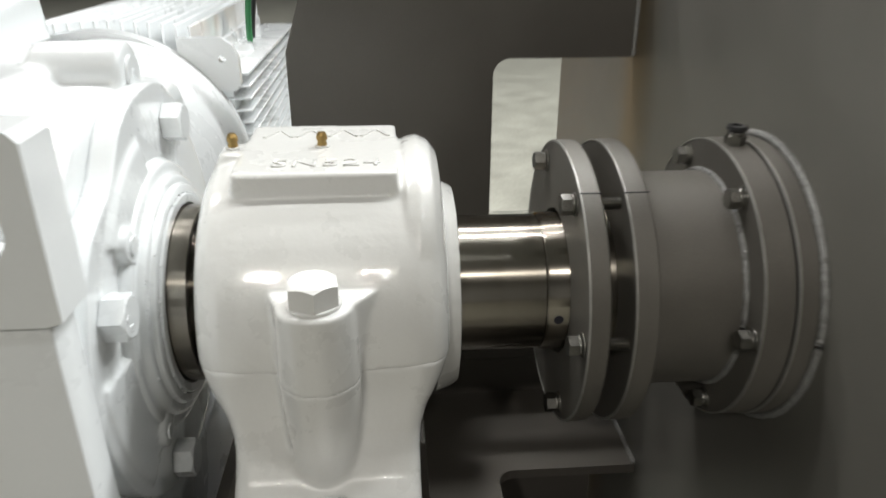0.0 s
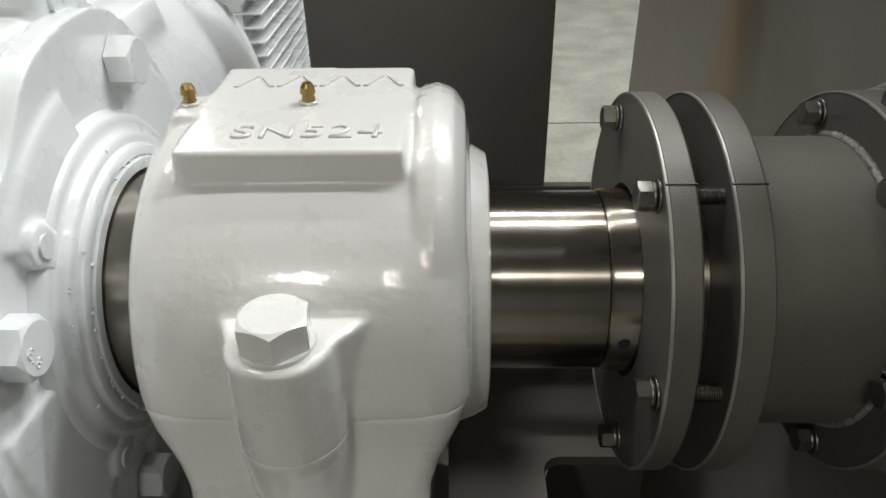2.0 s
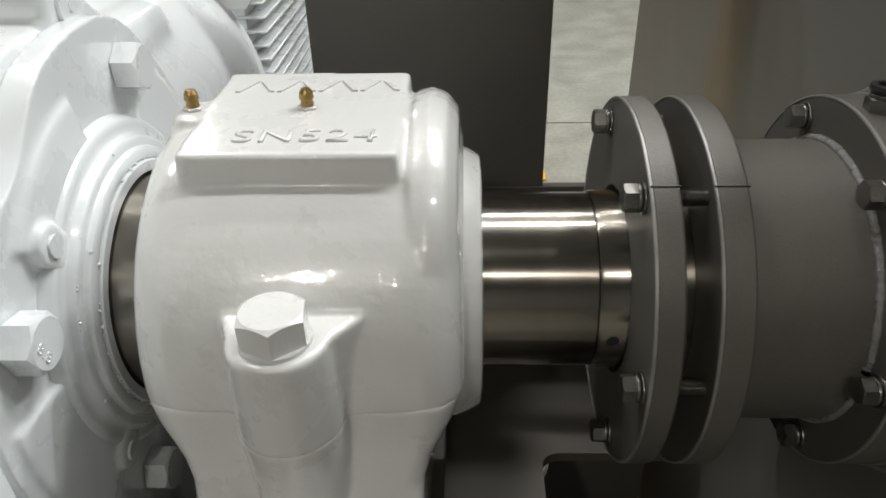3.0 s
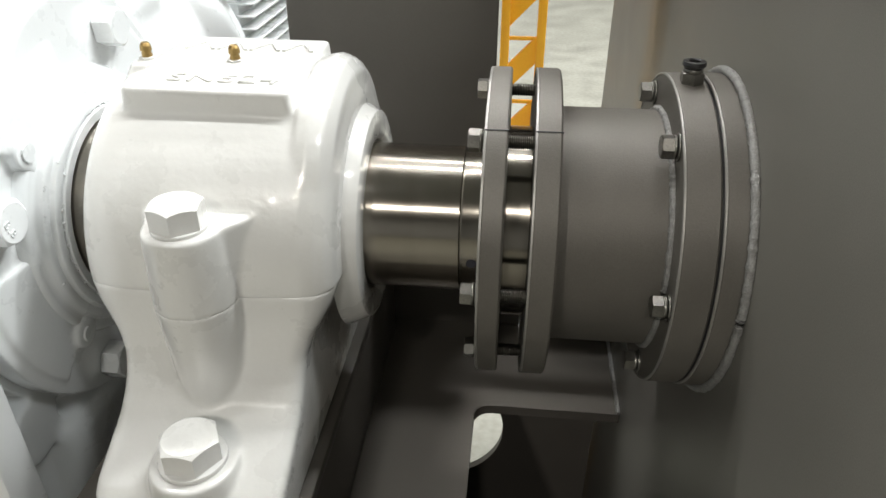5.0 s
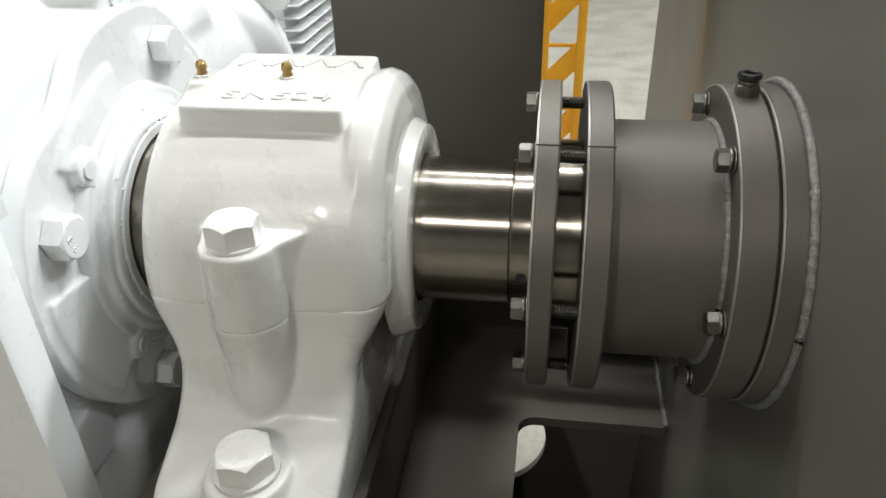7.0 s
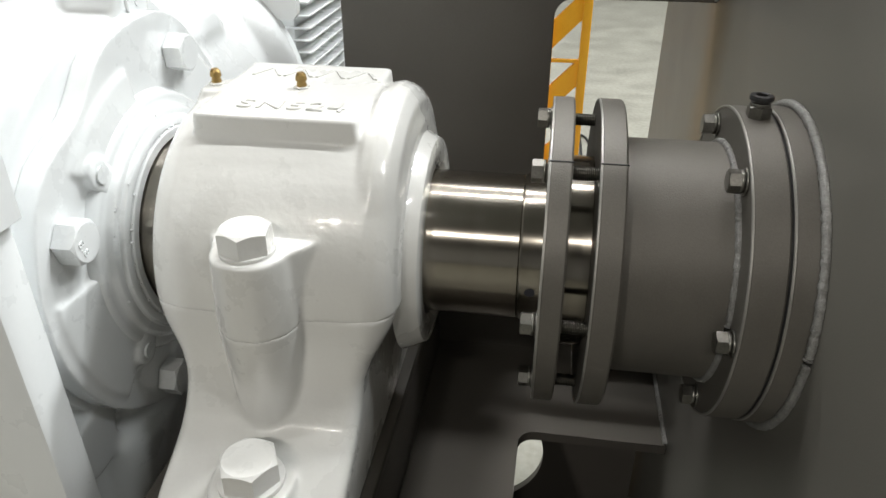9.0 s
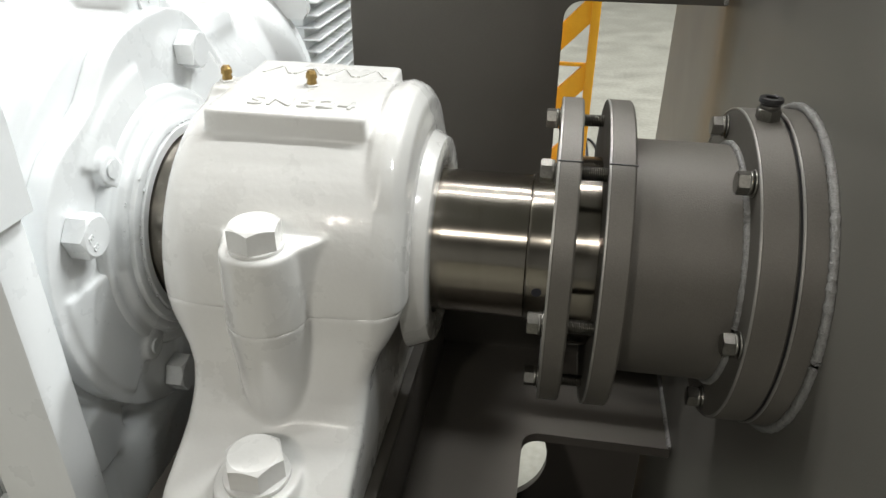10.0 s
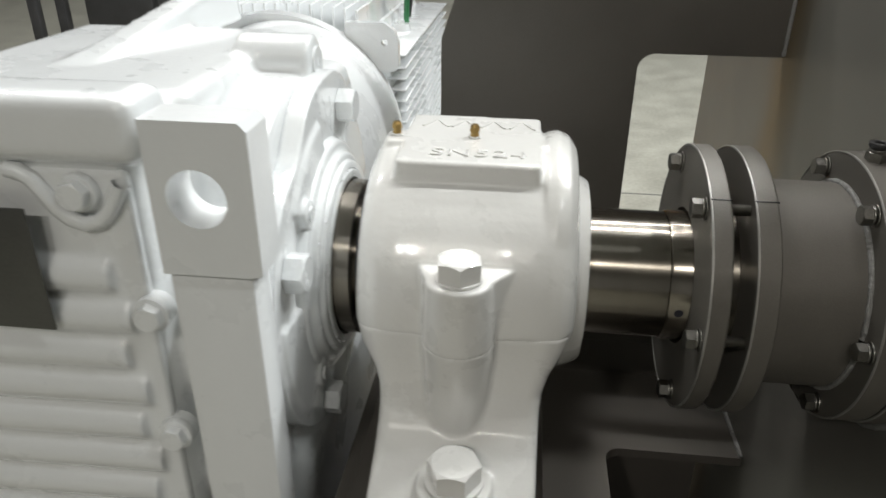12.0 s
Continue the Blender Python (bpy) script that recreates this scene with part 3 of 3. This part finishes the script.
def gear_motor():
    g = thing("geared_motor", (-0.5, 0.1, 0.02), "glossy white right-angle gear unit with finned electric motor", "geared motor")
    # cast case
    body = merge(box(-0.55, -0.312, -0.192, 0.165, 0.60, 1.213, 0.014), box(-0.54, -0.312, 0.10, 0.355, 0.60, 1.13, 0.03), lathe([(-0.36, 0.0), (-0.36, 0.178), (-0.252, 0.174), (-0.252, 0.0)], 96))
    body = merge(body, box(-0.553, -0.297, -0.206, -0.15, 1.183, 1.232, 0.012), box(-0.553, -0.53, -0.206, -0.15, 0.60, 1.19, 0.008))
    body = merge(body, rod(0.075, (-0.42, 0.06, 1.13), (-0.262, 0.06, 1.13), 48), rod(0.026, (-0.32, 0.045, 1.203), (-0.248, 0.045, 1.203), 32))
    body = merge(body, box(-0.36, -0.27, -0.14, -0.04, 1.10, 1.170, 0.02), box(-0.36, -0.262, 0.08, 0.25, 0.98, 1.165, 0.02))
    body = merge(body, box(-0.5, -0.235, -0.125, 0.28, 0.60, 0.865, 0.02), box(-0.5, -0.262, -0.135, 0.28, 0.60, 0.90, 0.02), rod(0.03, (-0.33, -0.140, 0.878), (-0.250, -0.140, 0.878), 32))
    rib = extrude([(-0.455, -0.10, 1.195), (-0.455, 0.31, 1.195), (-0.455, 0.30, 1.247), (-0.455, 0.27, 1.247), (-0.455, -0.10, 1.207)], (1, 0, 0), 0.035)
    body = merge(body, rod(0.150, (-0.38, 0.05, 1.03), (-0.38, 0.36, 1.03), 64, 0.160), rib, box(-0.335, -0.300, -0.12, 0.10, 1.16, 1.213, 0.01))
    case = part("gear_case", body, WHITE_COOL, g, "white cast gear case")
    cast(case, 0.0038, 5)
    part("case_foot", box(-0.56, -0.215, -0.20, 0.30, 0.02, 0.602, 0.01), WHITE_COOL, g)
    # ribbed front cover
    cover = merge(*[rod(0.0215, (-0.525, -0.1865, z), (-0.340 + (0.010 if k % 2 else 0.0), -0.1865, z), 32, 0.018) for k, z in enumerate((1.096, 1.061, 1.027, 0.993, 0.957, 0.922, 0.888, 0.854, 0.820, 0.786))])
    cover = merge(cover, box(-0.535, -0.316, -0.1955, -0.186, 0.72, 1.178, 0.003))
    cov = part("ribbed_cover", cover, WHITE_COOL, g, "white ribbed cast front cover")
    cast(cov, 0.0026, 6)
    cbolt = mesh_of("cover_bolt", merge(hex_head(0.019, 0.008, 0.003), disc(0.014, -0.004, 0.003)), WHITE_COOL, 30)
    for x, z in ((-0.350, 1.163), (-0.492, 1.163), (-0.314, 1.068), (-0.314, 0.954), (-0.314, 0.84)):
        b = part("bolt_pad", rod(0.0135, (x, -0.187, z), (x, -0.199, z), 40), WHITE_COOL, cov)
        if z > 1.1:  # a pocket open to the top, with a lip below
            lip = [(-0.050, 0.014), (-0.042, 0.013), (-0.034, 0.008), (-0.027, -0.002), (-0.020, -0.013), (-0.011, -0.0215), (0.0, -0.0245), (0.011, -0.0215), (0.020, -0.013), (0.026, -0.002), (0.031, 0.007)]
            part("bolt_rim", weld_line([(x + u, -0.1975, z + v) for u, v in lip], 0.0062, 3, lump=0.0), WHITE_COOL, b)
        part_at("cover_bolt", cbolt, cov, towards((x, -0.1995, z), (0, -1, 0)) @ pose(0, 0, 0, 0, 0, 400 * z))
    part("name_plate", box(-0.52, -0.3845, -0.2125, -0.2108, 1.056, 1.154, 0.0006), PLATE_DARK, g, "dark metal name plate, blank")
    # corner column and lifting lug
    part("corner_column", box(-0.290, -0.228, -0.209, -0.176, 0.60, 1.1105, 0.004), WHITE_COOL, g)
    lug = holed_plate([(-0.291, 1.111), (-0.222, 1.111), (-0.2195, 1.1135), (-0.2195, 1.215), (-0.225, 1.221), (-0.291, 1.221)], (-0.259, 1.168), 0.0208, -0.213, -0.176)
    part("lifting_lug", lug, WHITE_COOL, g, "square white lifting lug with a round eye", 30)
    # output flange
    fl = merge(lobed_disc(-0.252, -0.233), sector(40, 84, 0.108, 0.140, -0.236, -0.2275), sector(120, 190, 0.108, 0.160, -0.236, -0.2275), sector(-45, 3, 0.108, 0.158, -0.236, -0.2275), sector(-110, -72, 0.108, 0.158, -0.236, -0.2275))
    for a in (43.6, -46):
        fl = merge(fl, rod(0.013, ring_at(a, 0.118, -0.236), ring_at(a, 0.118, -0.2235), 28), sector(a - 6, a + 6, 0.09, 0.122, -0.236, -0.2235))
    fo = part("output_flange", fl, WHITE_COOL, g, "round white output flange with raised sectors")
    cast(fo, 0.0021, 3)
    hub = [(-0.240, 0.081), (-0.240, 0.117), (-0.2325, 0.117), (-0.2300, 0.1155), (-0.2265, 0.1138), (-0.2252, 0.1118), (-0.2248, 0.109), (-0.2248, 0.1055), (-0.2232, 0.1035), (-0.2200, 0.1025), (-0.2188, 0.1010), (-0.2183, 0.0990), (-0.2183, 0.0955), (-0.2172, 0.0945), (-0.2148, 0.0940), (-0.2138, 0.0925), (-0.2138, 0.0875), (-0.2152, 0.0865), (-0.2152, 0.081)]
    part("seal_cover", lathe(hub, 160), WHITE_COOL, fo)
    part("oil_seal", lathe(rim(-0.2195, -0.2120, 0.0785, 0.0862, 0.001), 128), WHITE_COOL, fo)
    rnd = random.Random(12)
    drops = bmesh.new()
    for k in range(46):
        a, r = rnd.uniform(-75, 105), rnd.choice((0.0868, 0.0868, 0.0935, 0.1005)) + rnd.uniform(-0.0006, 0.0006)
        size = rnd.uniform(0.0006, 0.0014)
        bmesh.ops.create_icosphere(drops, subdivisions=2, radius=size, matrix=Matrix.Translation(ring_at(a, r, -0.2135 - max(0.0, r - 0.09) * 0.5)))
    tagged(part("paint_drips", drops, WHITE_COOL, fo), "small white runs of paint round the seal", kind="stuff")
    part("hollow_shaft", lathe(rim(-0.25, -0.1965, 0.0607, 0.0765, 0.001), 128), SHAFT, g, "bright steel end of the hollow output shaft")
    for a in (43.6, -46):
        part("plug", rod(0.0068, ring_at(a, 0.118, -0.225), ring_at(a, 0.118, -0.2218), 28), WHITE_COOL, fo)
    gb = mesh_of("flange_bolt", merge(hex_head(0.030, 0.017, 0.0), disc(0.012, -0.01, 0.001)), WHITE_COOL, 30)
    for a, r, rz in ((20.5, 0.138, 20), (115, 0.149, 5), (-69, 0.147, 35)):
        part_at("flange_bolt", gb, g, towards(ring_at(a, r, -0.2325), (1, 0, 0)) @ pose(0, 0, 0, 0, 0, rz))
    head_marks("8.8", towards(ring_at(20.5, 0.138, -0.2325), (1, 0, 0)) @ pose(0, 0, 0.0171, 0, 0, -70) @ pose(0, -0.009, 0), g)
    part("plug", merge(rod(0.0145, (-0.25, 0.045, 1.203), (-0.2455, 0.045, 1.203), 36), rod(0.004, (-0.2457, 0.045, 1.203), (-0.2447, 0.045, 1.203), 16)), WHITE_COOL, g, "round white oil plug")
    # motor, axis along y
    mx, mz = -0.40, 1.02
    part("motor_flange", merge(rod(0.178, (mx, 0.352, mz), (mx, 0.378, mz), 96), rod(0.165, (mx, 0.376, mz), (mx, 0.402, mz), 96, 0.140)), WHITE_COOL, g)
    part("motor_body", merge(rod(0.128, (mx, 0.38, mz), (mx, 0.95, mz), 64), box(mx - 0.15, -0.243, 0.405, 0.93, 0.88, 1.1335, 0.006), box(mx - 0.15, -0.285, 0.42, 0.92, 1.12, 1.158, 0.008)), WHITE_COOL, g)
    eye = holed_plate([(-0.300, 1.120), (-0.232, 1.120), (-0.226, 1.128), (-0.226, 1.160), (-0.232, 1.176), (-0.246, 1.186), (-0.300, 1.186)], (-0.246, 1.160), 0.0048, 0.372, 0.384, 64)
    part("flange_ear", eye, WHITE_COOL, g)
    part("corner_plate", box(-0.292, -0.221, 0.402, 0.93, 1.1338, 1.1372, 0.001), WHITE_COOL, g)
    for y in (0.46, 0.60):
        part("corner_boss", merge(rod(0.018, (-0.262, y, 1.136), (-0.262, y, 1.148), 32, 0.014), rod(0.007, (-0.262, y, 1.148), (-0.262, y, 1.153), 20)), WHITE_COOL, g)
    for k in range(14):
        z = 1.1185 - 0.0160 * k
        part("cooling_fin", box(-0.262, -0.221, 0.402, 0.93, z - 0.0016, z + 0.0016, 0.001, 1), WHITE_COOL, g)
    for k in range(15):
        x = -0.293 - 0.0168 * k
        part("cooling_fin", box(x - 0.0018, x + 0.0018, 0.412, 0.93, 1.115, 1.203 - 0.0007 * (k - 6) ** 2 * 0.3, 0.001, 1), WHITE_COOL, g)
    return g


gear_motor()


# ---- far things in the hall ----
def lattice_post():
    p = thing("lattice_post", (0.125, 2.3, 0.0), "yellow painted steel lattice post standing on the floor", "steel post")
    x0, x1, y = 0.055, 0.228, 2.3
    for x in (x0, x1 - 0.034):
        part("rail", box(x, x + 0.034, y - 0.03, y + 0.03, 0.012, 2.4, 0.003), YELLOW, p)
    z = 0.10
    while z < 2.2:
        bm = extrude([(x0 + 0.02, y - 0.012, z), (x0 + 0.02, y - 0.012, z + 0.105), (x1 - 0.02, y - 0.012, z + 0.245), (x1 - 0.02, y - 0.012, z + 0.14)], (0, 1, 0), 0.024)
        part("diagonal_brace", bm, YELLOW, p)
        part("cross_bar", box(x0 + 0.02, x1 - 0.02, y - 0.008, y + 0.008, z + 0.215, z + 0.228, 0.001), YELLOW, p)
        z += 0.255
    part("foot_plate", box(x0 - 0.08, x1 + 0.098, y - 0.14, y + 0.14, 0.0, 0.012, 0.002), YELLOW, p)
    return p


lattice_post()


def cable(name, points, r, material, label):
    cu = bpy.data.curves.new(name, "CURVE")
    cu.dimensions, cu.bevel_depth, cu.bevel_resolution, cu.resolution_u = "3D", r, 3, 8
    sp = cu.splines.new("NURBS")
    sp.points.add(len(points) - 1)
    for q, p in zip(sp.points, points):
        q.co = (*p, 1)
    sp.use_endpoint_u, sp.order_u = True, 4
    tmp = bpy.data.objects.new("tmp", cu)
    me = bpy.data.meshes.new_from_object(tmp)
    bpy.data.objects.remove(tmp)
    me.materials.append(material)
    return tagged(new(name, me), label, "cable")


cable("motor_cable", [(-0.262, 0.66, 1.140), (-0.262, 0.66, 1.20), (-0.24, 0.64, 1.30), (-0.19, 0.60, 1.36), (-0.15, 0.56, 1.26), (-0.13, 0.58, 0.9), (-0.12, 0.7, 0.4), (-0.12, 0.9, 0.006)], 0.005, CABLE_GREEN, "thin green cable looping from the motor")
cable("motor_cable", [(-0.27, 0.72, 1.140), (-0.265, 0.72, 1.20), (-0.23, 0.70, 1.34), (-0.17, 0.64, 1.38), (-0.135, 0.62, 1.2), (-0.12, 0.64, 0.9), (-0.14, 0.74, 0.4), (-0.14, 0.95, 0.007)], 0.007, BLACK, "black cable looping from the motor")
cable("floor_cable", [(0.25, 2.45, 0.006), (0.275, 2.75, 0.006), (0.24, 3.08, 0.006), (0.30, 3.0, 0.006), (0.325, 2.75, 0.006), (0.30, 2.5, 0.006), (0.25, 2.4, 0.006)], 0.006, BLACK, "thin black cable lying on the floor")

for dx, r in ((0.0, 0.014), (0.28, 0.016)):
    cable("floor_cable", [(-6.6 + dx, 11.5, r), (-5.4 + dx, 9.6, r), (-4.6 + dx, 8.25, r), (-4.25 + dx, 7.6, r), (-3.9 + dx, 6.6, r), (-4.1 + dx, 5.6, r)], r, BLACK, "thick black cable lying far across the floor")


def far_machine():
    m = thing("machine_stand", (-2.2, 3.1, 0.0), "dark steel machine stand far across the hall", "machine")
    for x in (-2.66, -2.5, -1.92):
        part("post", box(x - 0.025, x + 0.025, 3.05, 3.1, 0.0, 1.5, 0.004), MACHINE, m)
    part("panel", box(-2.35, -1.98, 3.04, 3.12, 0.55, 1.5, 0.006), MACHINE, m)
    part("cross_bar", box(-2.7, -1.9, 3.06, 3.09, 0.95, 1.0, 0.004), MACHINE, m)
    part("foot_beam", box(-2.75, -1.85, 2.95, 3.2, 0.0, 0.05, 0.004), MACHINE, m)
    return m


far_machine()
tagged(new("floor_joint", mesh_of("floor_joint", box(-6, 8, 2.76, 2.768, 0.0, 0.0015), MACHINE)), "thin dark joint line in the concrete floor", "joint", kind="structure")
